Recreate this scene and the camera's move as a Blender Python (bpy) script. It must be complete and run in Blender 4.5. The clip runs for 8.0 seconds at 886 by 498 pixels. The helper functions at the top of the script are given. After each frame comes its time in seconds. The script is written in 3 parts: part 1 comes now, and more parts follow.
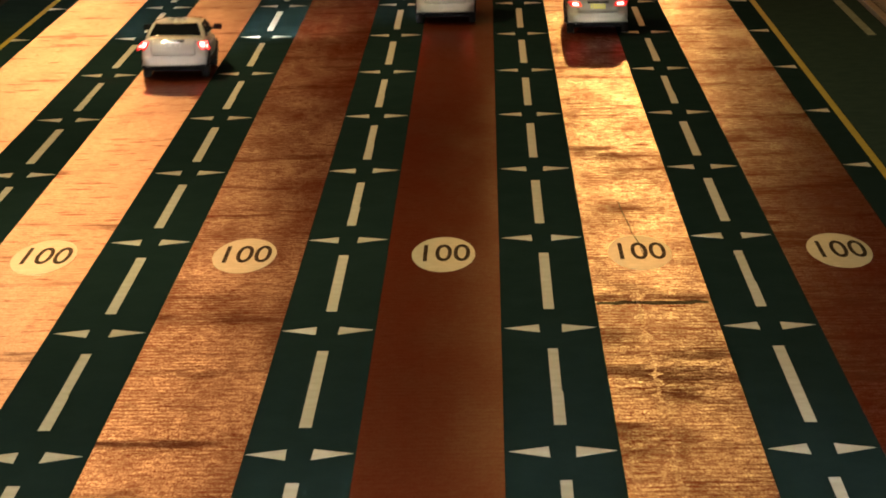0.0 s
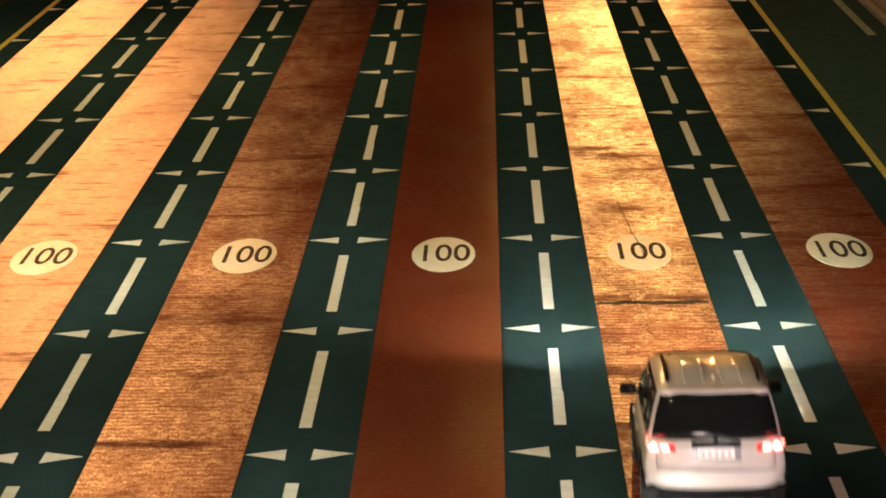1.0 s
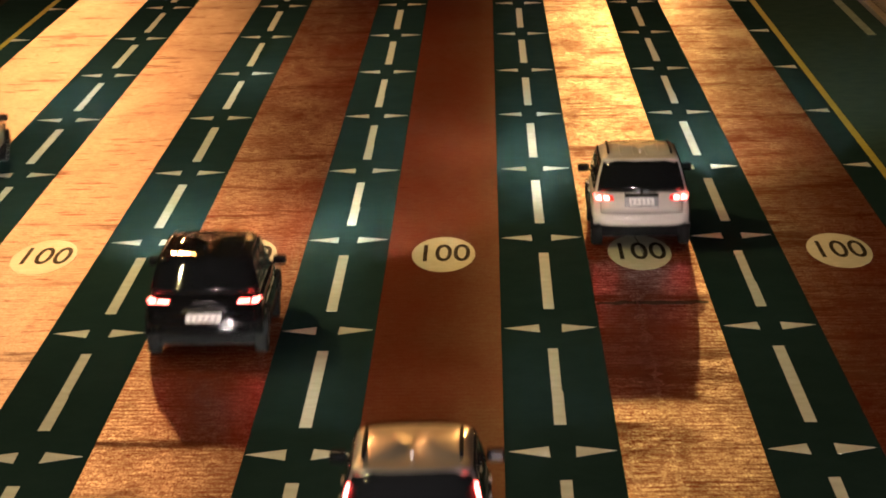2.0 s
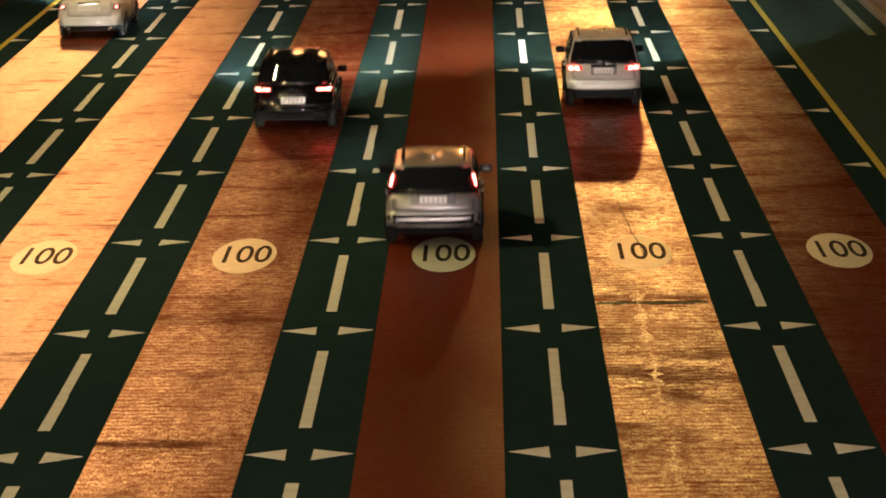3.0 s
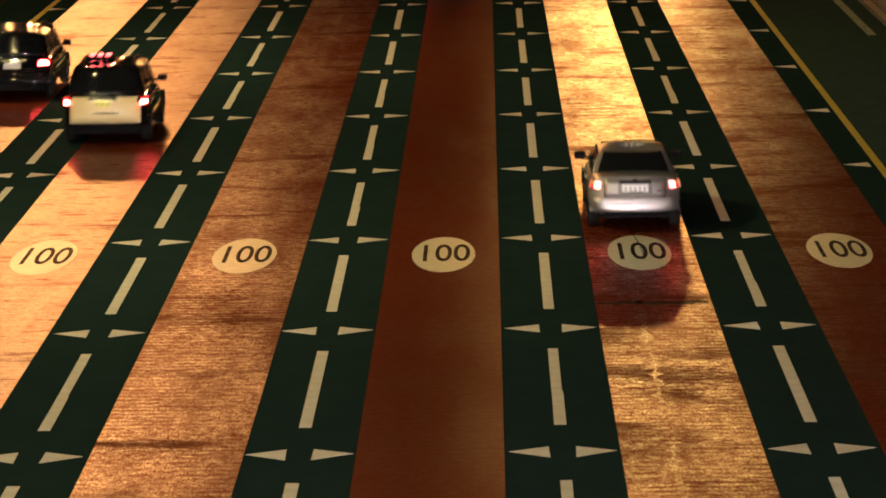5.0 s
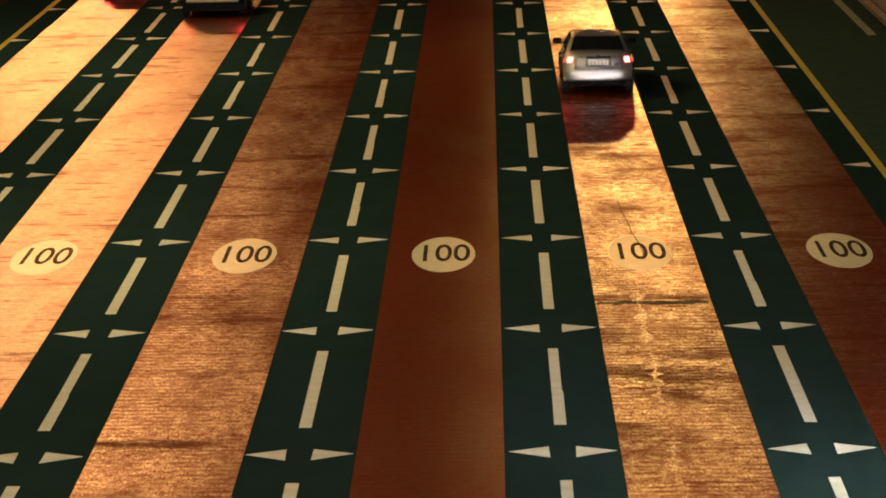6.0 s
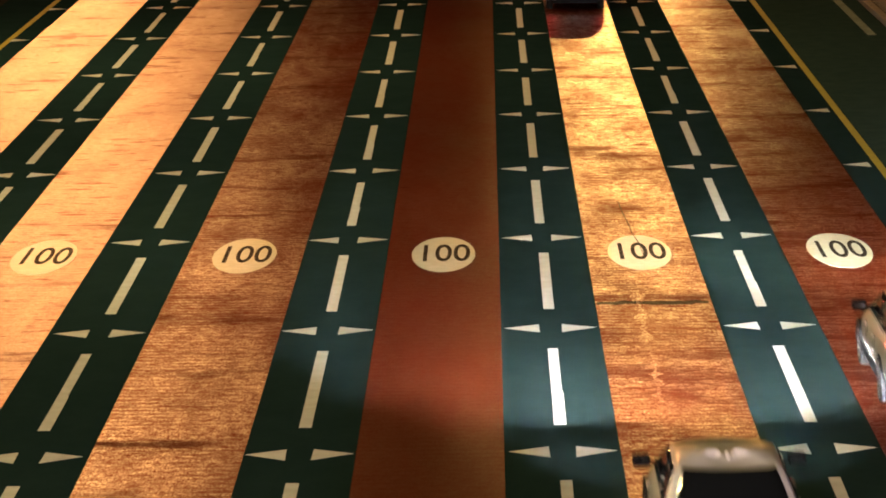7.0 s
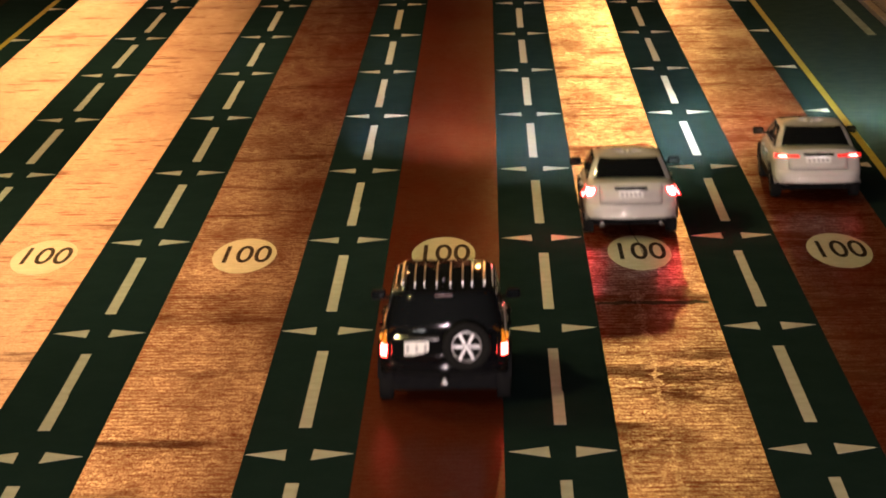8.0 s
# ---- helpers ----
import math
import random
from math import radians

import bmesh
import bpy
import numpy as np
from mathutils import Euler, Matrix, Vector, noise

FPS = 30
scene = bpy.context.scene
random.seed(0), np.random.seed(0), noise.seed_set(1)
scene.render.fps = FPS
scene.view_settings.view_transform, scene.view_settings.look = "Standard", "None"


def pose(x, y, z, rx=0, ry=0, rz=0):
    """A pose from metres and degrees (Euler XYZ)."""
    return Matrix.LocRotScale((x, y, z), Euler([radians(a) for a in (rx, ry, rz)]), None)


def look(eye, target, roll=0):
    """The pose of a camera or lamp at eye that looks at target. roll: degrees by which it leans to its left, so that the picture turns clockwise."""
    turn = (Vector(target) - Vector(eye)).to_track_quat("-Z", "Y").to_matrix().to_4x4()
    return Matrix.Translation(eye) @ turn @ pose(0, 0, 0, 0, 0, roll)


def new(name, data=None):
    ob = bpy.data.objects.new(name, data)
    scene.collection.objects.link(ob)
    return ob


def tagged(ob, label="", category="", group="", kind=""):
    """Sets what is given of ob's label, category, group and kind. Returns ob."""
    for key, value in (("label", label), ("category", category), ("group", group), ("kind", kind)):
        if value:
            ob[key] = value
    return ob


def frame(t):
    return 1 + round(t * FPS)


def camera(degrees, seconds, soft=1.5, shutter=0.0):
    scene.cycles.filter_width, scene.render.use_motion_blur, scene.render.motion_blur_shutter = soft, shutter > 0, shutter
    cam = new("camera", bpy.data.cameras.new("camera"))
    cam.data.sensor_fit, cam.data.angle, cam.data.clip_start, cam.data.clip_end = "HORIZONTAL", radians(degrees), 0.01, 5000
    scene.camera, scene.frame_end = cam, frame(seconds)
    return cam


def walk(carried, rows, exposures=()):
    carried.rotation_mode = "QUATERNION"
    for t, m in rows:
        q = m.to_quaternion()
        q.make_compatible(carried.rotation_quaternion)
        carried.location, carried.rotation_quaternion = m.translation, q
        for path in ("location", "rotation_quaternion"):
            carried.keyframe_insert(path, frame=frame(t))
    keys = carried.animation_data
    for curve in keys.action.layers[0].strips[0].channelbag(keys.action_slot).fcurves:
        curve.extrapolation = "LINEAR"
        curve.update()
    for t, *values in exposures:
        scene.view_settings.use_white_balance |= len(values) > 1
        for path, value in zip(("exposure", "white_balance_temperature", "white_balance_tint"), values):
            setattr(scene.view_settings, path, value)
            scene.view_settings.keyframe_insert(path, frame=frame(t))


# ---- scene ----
# ---------------- camera ----------------
cam = camera(14.187, 8.0, soft=1.9, shutter=0.5)
# a fixed camera on a footbridge over the carriageway
EYE = Vector((-0.9623, -48.1322, 10.9195))
TILT, YAW, ROLL = 9.5083, -0.7789, -0.8423
CAM_POSE = Matrix.Translation(EYE) @ pose(0, 0, 0, 0, 0, -YAW) @ pose(0, 0, 0, 90 - TILT, 0, 0) @ pose(0, 0, 0, 0, 0, ROLL)
walk(cam, [(0.0, CAM_POSE), (8.0, CAM_POSE)])

# ---------------- world and lights ----------------
scene.view_settings.exposure = -0.13
world = bpy.data.worlds.new("night_sky")
scene.world = world
world.use_nodes = True
world.node_tree.nodes["Background"].inputs[0].default_value = (0.9, 0.68, 0.45, 1)
world.node_tree.nodes["Background"].inputs[1].default_value = 0.016


def lamp(name, eye, target, watts, colour, size, size_y=None):
    data = bpy.data.lights.new(name, "AREA")
    data.energy, data.color = watts, colour
    if size_y:
        data.shape, data.size, data.size_y = "RECTANGLE", size, size_y
    else:
        data.shape, data.size = "DISK", size
    ob = new(name, data)
    ob.matrix_world = look(eye, target)
    return ob


# high masts, inferred out of view far ahead on each side, which glance off the worn lanes
lamp("mast_lamp_right", (10.8, 260.0, 32.0), (1.5, 25.0, 0.0), 56000, (1.0, 0.44, 0.115), 2.0)
# made-up extra lamp, only to brighten the gloss of the rightmost lane
lamp("added_gloss_lamp_right", (22.0, 260.0, 25.0), (5.5, 45.0, 0.0), 4000, (1.0, 0.42, 0.12), 2.0)
lamp("mast_lamp_left", (-32.0, 200.0, 52.0), (-9.0, 10.0, 0.0), 49000, (1.0, 0.37, 0.105), 2.0)
# made-up extra lamp, only to lift the far end of the left lanes
lamp("added_gloss_lamp_left", (-23.5, 200.0, 42.0), (-9.0, 40.0, 0.0), 5000, (1.0, 0.40, 0.12), 2.0)
# row of street lamps over the left verge
for lamp_y, watts in ((-14.0, 2500), (16.0, 2700), (46.0, 2400)):
    lamp("street_lamp_row", (-16.0, lamp_y, 15.0), (-3.0, lamp_y + 4, 0.0), watts, (1.0, 0.8, 0.34), 1.0)
# unseen fill added behind and below the camera, to brighten the cars' rears
lamp("rear_fill_lamp", (-2.0, -50.0, 4.6), (-1.0, 18.0, 0.6), 30000, (1.0, 0.78, 0.75), 1.2, 0.4)


# ---------------- materials ----------------
def mat(name, base, rough=0.5, metal=0.0, base2=None, scale=(4, 4, 4), detail=6, bump=0.0, bump_scale=60.0,
        rough2=None, coat=0.0, emit=None, power=0.0, spec=0.5, cover=0.5):
    m = bpy.data.materials.new(name)
    m.use_nodes = True
    nt = m.node_tree
    b = nt.nodes["Principled BSDF"]
    b.inputs["Base Color"].default_value = (*base, 1)
    b.inputs["Roughness"].default_value = rough
    b.inputs["Metallic"].default_value = metal
    b.inputs["Coat Weight"].default_value = coat
    b.inputs["Coat Roughness"].default_value = 0.04
    b.inputs["Specular IOR Level"].default_value = spec
    if emit:
        b.inputs["Emission Color"].default_value = (*emit, 1)
        b.inputs["Emission Strength"].default_value = power
    if base2 or rough2 is not None or bump:
        tc = nt.nodes.new("ShaderNodeTexCoord")
        mp = nt.nodes.new("ShaderNodeMapping")
        mp.inputs["Scale"].default_value = scale
        nt.links.new(tc.outputs["Object"], mp.inputs["Vector"])
        nz = nt.nodes.new("ShaderNodeTexNoise")
        nz.inputs["Scale"].default_value = 1.0
        nz.inputs["Detail"].default_value = detail
        nz.inputs["Roughness"].default_value = 0.62
        nt.links.new(mp.outputs[0], nz.inputs["Vector"])
        rp = nt.nodes.new("ShaderNodeMapRange")
        rp.inputs[1].default_value, rp.inputs[2].default_value = cover - 0.17, cover + 0.17
        nt.links.new(nz.outputs["Fac"], rp.inputs[0])
        if base2:
            mx = nt.nodes.new("ShaderNodeMix")
            mx.data_type = "RGBA"
            mx.inputs[6].default_value, mx.inputs[7].default_value = (*base, 1), (*base2, 1)
            nt.links.new(rp.outputs[0], mx.inputs[0])
            nt.links.new(mx.outputs[2], b.inputs["Base Color"])
        if rough2 is not None:
            mr = nt.nodes.new("ShaderNodeMapRange")
            mr.inputs[3].default_value, mr.inputs[4].default_value = rough, rough2
            nt.links.new(rp.outputs[0], mr.inputs[0])
            nt.links.new(mr.outputs[0], b.inputs["Roughness"])
        if bump:
            n2 = nt.nodes.new("ShaderNodeTexNoise")
            n2.inputs["Scale"].default_value, n2.inputs["Detail"].default_value = bump_scale, 3
            nt.links.new(tc.outputs["Object"], n2.inputs["Vector"])
            bp = nt.nodes.new("ShaderNodeBump")
            bp.inputs["Strength"].default_value, bp.inputs["Distance"].default_value = bump, 0.01
            nt.links.new(n2.outputs["Fac"], bp.inputs["Height"])
            nt.links.new(bp.outputs[0], b.inputs["Normal"])
    return m


def lane_material(name, seed, gloss, stain, base=(0.105, 0.020, 0.008), base2=(0.078, 0.018, 0.009), speckle=0.35, weight=0.62, rib=0.9, mark=0.7):
    """Worn red anti-skid surfacing: fine cross ribs, dark smears across the lane, grit. gloss: mean roughness; stain: how much of it is smeared; rib: how strong its cross ribs are."""
    m = bpy.data.materials.new(name)
    m.use_nodes = True
    nt = m.node_tree
    ln = nt.links.new
    b = nt.nodes["Principled BSDF"]
    tc = nt.nodes.new("ShaderNodeTexCoord")

    def noise_at(scale, detail, rough, shift):
        mp = nt.nodes.new("ShaderNodeMapping")
        mp.inputs["Scale"].default_value = scale
        mp.inputs["Location"].default_value = (seed * 7.3 + shift, seed * 3.1 - shift, seed)
        ln(tc.outputs["Object"], mp.inputs["Vector"])
        nz = nt.nodes.new("ShaderNodeTexNoise")
        nz.inputs["Scale"].default_value, nz.inputs["Detail"].default_value, nz.inputs["Roughness"].default_value = 1.0, detail, rough
        ln(mp.outputs[0], nz.inputs["Vector"])
        return nz.outputs["Fac"]

    def rng(value, lo, hi, a, c):
        r = nt.nodes.new("ShaderNodeMapRange")
        for i, v in enumerate((lo, hi, a, c)):
            r.inputs[i + 1].default_value = v
        ln(value, r.inputs[0])
        return r.outputs[0]

    def math_node(op, x, y):
        n = nt.nodes.new("ShaderNodeMath")
        n.operation = op
        for i, v in enumerate((x, y)):
            if isinstance(v, (int, float)):
                n.inputs[i].default_value = v
            else:
                ln(v, n.inputs[i])
        return n.outputs[0]

    smear = rng(noise_at((0.26, 0.62, 1), 8, 0.68, 0.0), 0.60 - stain, 0.67 - stain * 0.7, 0.0, 1.0)
    marks = rng(noise_at((0.95, 3.6, 1), 6, 0.66, 7.0), mark, mark + 0.04, 0.0, 1.0)
    ribs = noise_at((4.2, 5.5, 1), 8, 0.78, 5.0)
    blotch = noise_at((0.9, 0.22, 1), 7, 0.65, 9.0)
    grit = noise_at((30, 8, 30), 4, 0.75, 2.0)
    mx = nt.nodes.new("ShaderNodeMix")
    mx.data_type = "RGBA"
    mx.inputs[6].default_value, mx.inputs[7].default_value = (*base, 1), (*base2, 1)
    ln(math_node("ADD", math_node("MULTIPLY", smear, 0.6), rng(blotch, 0.4, 0.65, 0.0, 0.45)), mx.inputs[0])
    diff = nt.nodes.new("ShaderNodeBsdfDiffuse")
    ln(mx.outputs[2], diff.inputs["Color"])
    glo = nt.nodes.new("ShaderNodeBsdfAnisotropic")
    glo.distribution = "BECKMANN"
    ln(math_node("ADD", rng(blotch, 0.3, 0.7, gloss - 0.03, gloss + 0.03), math_node("MULTIPLY", smear, 0.05)), glo.inputs["Roughness"])
    fre = nt.nodes.new("ShaderNodeFresnel")
    fre.inputs["IOR"].default_value = 1.42
    polish = math_node("MULTIPLY", rng(ribs, 0.36, 0.62, 1.15 - rib, 1.15 + 0.5 * rib), rng(smear, 0.0, 1.0, 1.0, 0.22))
    polish = math_node("MULTIPLY", polish, rng(marks, 0.0, 1.0, 1.0, 0.12))
    polish = math_node("MULTIPLY", polish, rng(blotch, 0.36, 0.62, 1.0 - 0.55 * rib, 1.0 + 0.4 * rib))
    # raised cross bars, a quarter of a metre apart, worn away in places
    mp = nt.nodes.new("ShaderNodeMapping")
    mp.inputs["Location"].default_value = (seed, seed * 0.37, 0)
    ln(tc.outputs["Object"], mp.inputs["Vector"])
    wave = nt.nodes.new("ShaderNodeTexWave")
    wave.bands_direction = "Y"
    for key, value in (("Scale", 1.26), ("Distortion", 1.6), ("Detail", 3.0), ("Detail Scale", 1.6), ("Detail Roughness", 0.7)):
        wave.inputs[key].default_value = value
    ln(mp.outputs[0], wave.inputs["Vector"])
    bars = math_node("MULTIPLY", rng(wave.outputs["Fac"], 0.55, 0.1, 0.0, 0.55 * rib), rng(noise_at((0.5, 0.3, 1), 4, 0.6, 3.0), 0.42, 0.6, 0.15, 1.0))
    polish = math_node("MULTIPLY", polish, math_node("SUBTRACT", 1.0, bars))
    # picked-out flecks where traffic has torn the coating
    flecks = math_node("MULTIPLY", rng(noise_at((7.5, 4.2, 1), 5, 0.72, 8.0), 0.5, 0.62, 0.0, 0.9 * speckle), rng(noise_at((0.5, 0.4, 1), 3, 0.6, 4.0), 0.44, 0.6, 0.1, 1.0))
    polish = math_node("MULTIPLY", polish, math_node("SUBTRACT", 1.0, flecks))
    polish = math_node("MULTIPLY", polish, rng(grit, 0.35, 0.65, 1.0 - speckle, 1.0 + speckle))
    height = noise_at((0.5, 8.0, 1), 4, 0.6, 6.0)
    bp = nt.nodes.new("ShaderNodeBump")
    bp.inputs["Strength"].default_value, bp.inputs["Distance"].default_value = 0.5, 0.012
    ln(height, bp.inputs["Height"])
    ln(bp.outputs[0], glo.inputs["Normal"])
    mix = nt.nodes.new("ShaderNodeMixShader")
    ln(math_node("MULTIPLY", math_node("MULTIPLY", rng(fre.outputs[0], 0.0, 1.0, 0.18, 0.45), polish), weight), mix.inputs[0])
    ln(diff.outputs[0], mix.inputs[1])
    ln(glo.outputs[0], mix.inputs[2])
    nt.nodes.remove(b)
    ln(mix.outputs[0], nt.nodes["Material Output"].inputs["Surface"])
    return m


M = {
    "asphalt": mat("green_black_coating", (0.0130, 0.0262, 0.0265), 0.8, base2=(0.0165, 0.0315, 0.031), scale=(1.2, 0.8, 1), bump=0.35, bump_scale=140, spec=0.0),
    # base raised above the road's, in place of lamp light lacking on this side
    "shoulder": mat("lightened_asphalt", (0.034, 0.058, 0.05), 0.85, base2=(0.044, 0.07, 0.058), scale=(2, 2, 2), bump=0.5, bump_scale=120, spec=0.0),
    "ground": mat("night_ground", (0.05, 0.045, 0.035), 0.95, base2=(0.035, 0.03, 0.024), scale=(0.2, 0.2, 1), spec=0.0),
    "paint": mat("worn_white_paint", (0.58, 0.58, 0.53), 0.7, base2=(0.48, 0.47, 0.41), scale=(3, 3, 3), bump=0.3, bump_scale=160, spec=0.08),
    "yellow": mat("yellow_paint", (0.42, 0.34, 0.03), 0.7, base2=(0.34, 0.27, 0.03), scale=(2, 2, 2), bump=0.3, bump_scale=150, spec=0.05),
    "dull_paint": mat("dull_worn_paint", (0.36, 0.38, 0.28), 0.8, base2=(0.24, 0.25, 0.18), scale=(3, 1, 3), spec=0.0),
    "kerb": mat("kerb_concrete", (0.10, 0.10, 0.075), 0.85, base2=(0.06, 0.06, 0.05), scale=(5, 5, 5), bump=0.4),
    "kerb_dark": mat("kerb_black_paint", (0.03, 0.03, 0.03), 0.7, base2=(0.06, 0.055, 0.05), scale=(6, 6, 6), bump=0.3),
    "paver": mat("grey_paver", (0.1, 0.1, 0.085), 0.85, base2=(0.07, 0.07, 0.06), scale=(8, 8, 8), bump=0.4),
    "glass": mat("tinted_glass", (0.006, 0.007, 0.008), 0.06, spec=0.6),
    "tyre": mat("tyre_rubber", (0.008, 0.008, 0.009), 0.9, spec=0.05, base2=(0.013, 0.013, 0.012), scale=(20, 20, 20), bump=0.3),
    "rim": mat("alloy_rim", (0.42, 0.42, 0.43), 0.3, metal=0.9),
    "trim": mat("black_trim", (0.006, 0.006, 0.007), 0.7, base2=(0.010, 0.010, 0.010), scale=(14, 14, 14), spec=0.02),
    "chrome": mat("chrome", (0.7, 0.7, 0.7), 0.12, metal=1.0),
    "plate": mat("plate_white", (0.78, 0.77, 0.74), 0.45),
    "plate_yellow": mat("plate_yellow", (0.75, 0.72, 0.04), 0.45),
    "ink": mat("plate_ink", (0.4, 0.39, 0.39), 0.6),
    "tail_core": mat("tail_lamp_lit", (0.5, 0.05, 0.04), 0.25, emit=(1.0, 0.06, 0.05), power=60.0),
    "tail_hot": mat("tail_lamp_braking", (0.5, 0.05, 0.04), 0.25, emit=(1.0, 0.055, 0.06), power=210.0),
    "tail_dim": mat("tail_lamp_dim", (0.45, 0.03, 0.02), 0.2, emit=(1.0, 0.035, 0.03), power=1.0, coat=0.6),
    "brake_dark": mat("unlit_brake_lens", (0.05, 0.006, 0.006), 0.3, coat=0.3),
    "tail_clear": mat("tail_lamp_clear", (0.6, 0.5, 0.48), 0.18, coat=0.8),
    "amber": mat("amber_lens", (0.75, 0.28, 0.02), 0.2, coat=0.8, emit=(1.0, 0.35, 0.03), power=0.5),
    "plate_lamp": mat("plate_lamp_lit", (0.9, 0.9, 0.9), 0.3, emit=(1.0, 0.95, 0.9), power=14.0),
    "beacon": mat("beacon_lit", (0.6, 0.05, 0.05), 0.3, emit=(1.0, 0.12, 0.14), power=5.0),
    "white_car": mat("white_car_paint", (0.56, 0.53, 0.5), 0.5, coat=0.9, base2=(0.5, 0.47, 0.44), scale=(1.5, 1.5, 1.5)),
    "silver_car": mat("silver_car_paint", (0.40, 0.39, 0.38), 0.42, metal=0.8, coat=0.9, base2=(0.35, 0.345, 0.335), scale=(1.5, 1.5, 1.5)),
    # darker grey puts the shade inside the plate recess into the colour
    "recess": mat("shaded_recess_paint", (0.2, 0.2, 0.2), 0.4, metal=0.5, coat=0.7, base2=(0.17, 0.17, 0.17), scale=(1.5, 1.5, 1.5)),
    "taxi_car": mat("beige_silver_paint", (0.32, 0.31, 0.26), 0.4, metal=0.3, coat=0.9, base2=(0.28, 0.27, 0.22), scale=(1.5, 1.5, 1.5)),
    "black_car": mat("black_car_paint", (0.003, 0.003, 0.004), 0.4, coat=1.0, base2=(0.006, 0.006, 0.006), scale=(2, 2, 2), spec=0.0),
    "cream_car": mat("cream_white_paint", (0.72, 0.6, 0.32), 0.4, coat=0.4, base2=(0.66, 0.54, 0.28), scale=(1.5, 1.5, 1.5)),
}
for key, tint, power in (("head", (0.95, 1.0, 0.88), 11e6), ("head_violet", (1.0, 0.93, 0.98), 16e6), ("head_mid", (0.98, 1.0, 0.9), 7.5e6),
                         ("head_soft", (0.95, 1.0, 0.85), 1.2e6), ("head_low", (1.0, 0.92, 0.8), 1.6e5)):
    for glow, share in (("", 1.0), ("_fill", 0.05), ("_near", 0.015)):
        M[key + glow] = mat("headlamp_lit", (0.9, 0.9, 0.9), 0.3, emit=tint, power=power * share)
LANE = [lane_material("red_lane_surface_%d" % i, i, g, s, speckle=k, rib=r, mark=mk, weight=w) for i, (g, s, k, r, mk, w) in
        enumerate(((0.37, 0.02, 0.25, 0.3, 0.60, 0.62), (0.37, 0.03, 0.25, 0.35, 0.595, 0.62), (0.36, 0.06, 0.8, 1.0, 0.66, 0.58),
                   (0.33, -0.06, 0.2, 0.3, 0.8, 0.2), (0.36, 0.08, 0.8, 1.05, 0.61, 0.88), (0.31, 0.09, 0.7, 0.9, 0.60, 0.50)))]
M["scar"] = lane_material("polished_scar", 14, 0.42, -0.1, speckle=0.9, weight=0.85)
M["tar"] = lane_material("dark_tar", 15, 0.5, 0.1, (0.02, 0.015, 0.012), (0.03, 0.02, 0.015), 0.3, 0.15)
M["disc"] = lane_material("disc_paint", 11, 0.40, -0.02, (0.52, 0.51, 0.40), (0.43, 0.42, 0.32), 0.3, 0.75)
M["numeral"] = lane_material("numeral_paint", 12, 0.45, -0.02, (0.02, 0.016, 0.012), (0.035, 0.026, 0.016), 0.2, 0.12)


# ---------------- mesh helpers ----------------
def mesh_of(name, bm, material, smooth=False, normals=True):
    me = bpy.data.meshes.new(name)
    if normals:
        bmesh.ops.recalc_face_normals(bm, faces=bm.faces)
    bm.to_mesh(me)
    bm.free()
    me.materials.append(material)
    if smooth:
        for f in me.polygons:
            f.use_smooth = True
    return me


def part(name, bm, material, parent, label="", at=None, smooth=False):
    me = bm if isinstance(bm, bpy.types.Mesh) else mesh_of(name, bm, material, smooth)
    ob = new(name, me)
    ob.parent = parent
    if at is not None:
        ob.matrix_basis = at
    if label:
        tagged(ob, label)
    return ob


def box(x0, x1, y0, y1, z0, z1, bevel=0.0, seg=2):
    bm = bmesh.new()
    bmesh.ops.create_cube(bm, size=1)
    for v in bm.verts:
        v.co = ((x0 + x1) / 2 + v.co.x * (x1 - x0), (y0 + y1) / 2 + v.co.y * (y1 - y0), (z0 + z1) / 2 + v.co.z * (z1 - z0))
    if bevel:
        bmesh.ops.bevel(bm, geom=list(bm.edges), offset=bevel, segments=seg, affect="EDGES", profile=0.6)
    return bm


def prism(points, z0, z1):
    """A flat plate with the outline points (x, y), from z0 to z1."""
    bm = bmesh.new()
    top = [bm.verts.new((x, y, z1)) for x, y in points]
    low = [bm.verts.new((x, y, z0)) for x, y in points]
    bm.faces.new(top)
    bm.faces.new(low[::-1])
    n = len(points)
    for i in range(n):
        bm.faces.new((top[i], low[i], low[(i + 1) % n], top[(i + 1) % n]))
    return bm


def loft(rings, cap=True):
    bm = bmesh.new()
    rows = [[bm.verts.new(p) for p in r] for r in rings]
    n = len(rings[0])
    for a, b in zip(rows, rows[1:]):
        for i in range(n):
            bm.faces.new((a[i], a[(i + 1) % n], b[(i + 1) % n], b[i]))
    if cap:
        bm.faces.new(rows[0])
        bm.faces.new(rows[-1][::-1])
    return bm


def panel(fn, us, vs, thick, out):
    """A thin curved panel: fn(u, v) gives its outer face; thick metres deep, against the direction out."""
    bm = bmesh.new()
    o = Vector(out) * thick
    a = [[bm.verts.new(fn(u, v)) for v in vs] for u in us]
    b = [[bm.verts.new(Vector(fn(u, v)) - o) for v in vs] for u in us]
    for i in range(len(us) - 1):
        for j in range(len(vs) - 1):
            bm.faces.new((a[i][j], a[i + 1][j], a[i + 1][j + 1], a[i][j + 1]))
            bm.faces.new((b[i][j], b[i][j + 1], b[i + 1][j + 1], b[i + 1][j]))
    def side(p, q):
        for i in range(len(p) - 1):
            bm.faces.new((p[i], q[i], q[i + 1], p[i + 1]))
    side(a[0], b[0]), side(b[-1], a[-1])
    side([r[-1] for r in a], [r[-1] for r in b]), side([r[0] for r in b], [r[0] for r in a])
    return bm


def steps(a, b, n):
    return [a + (b - a) * i / n for i in range(n + 1)]


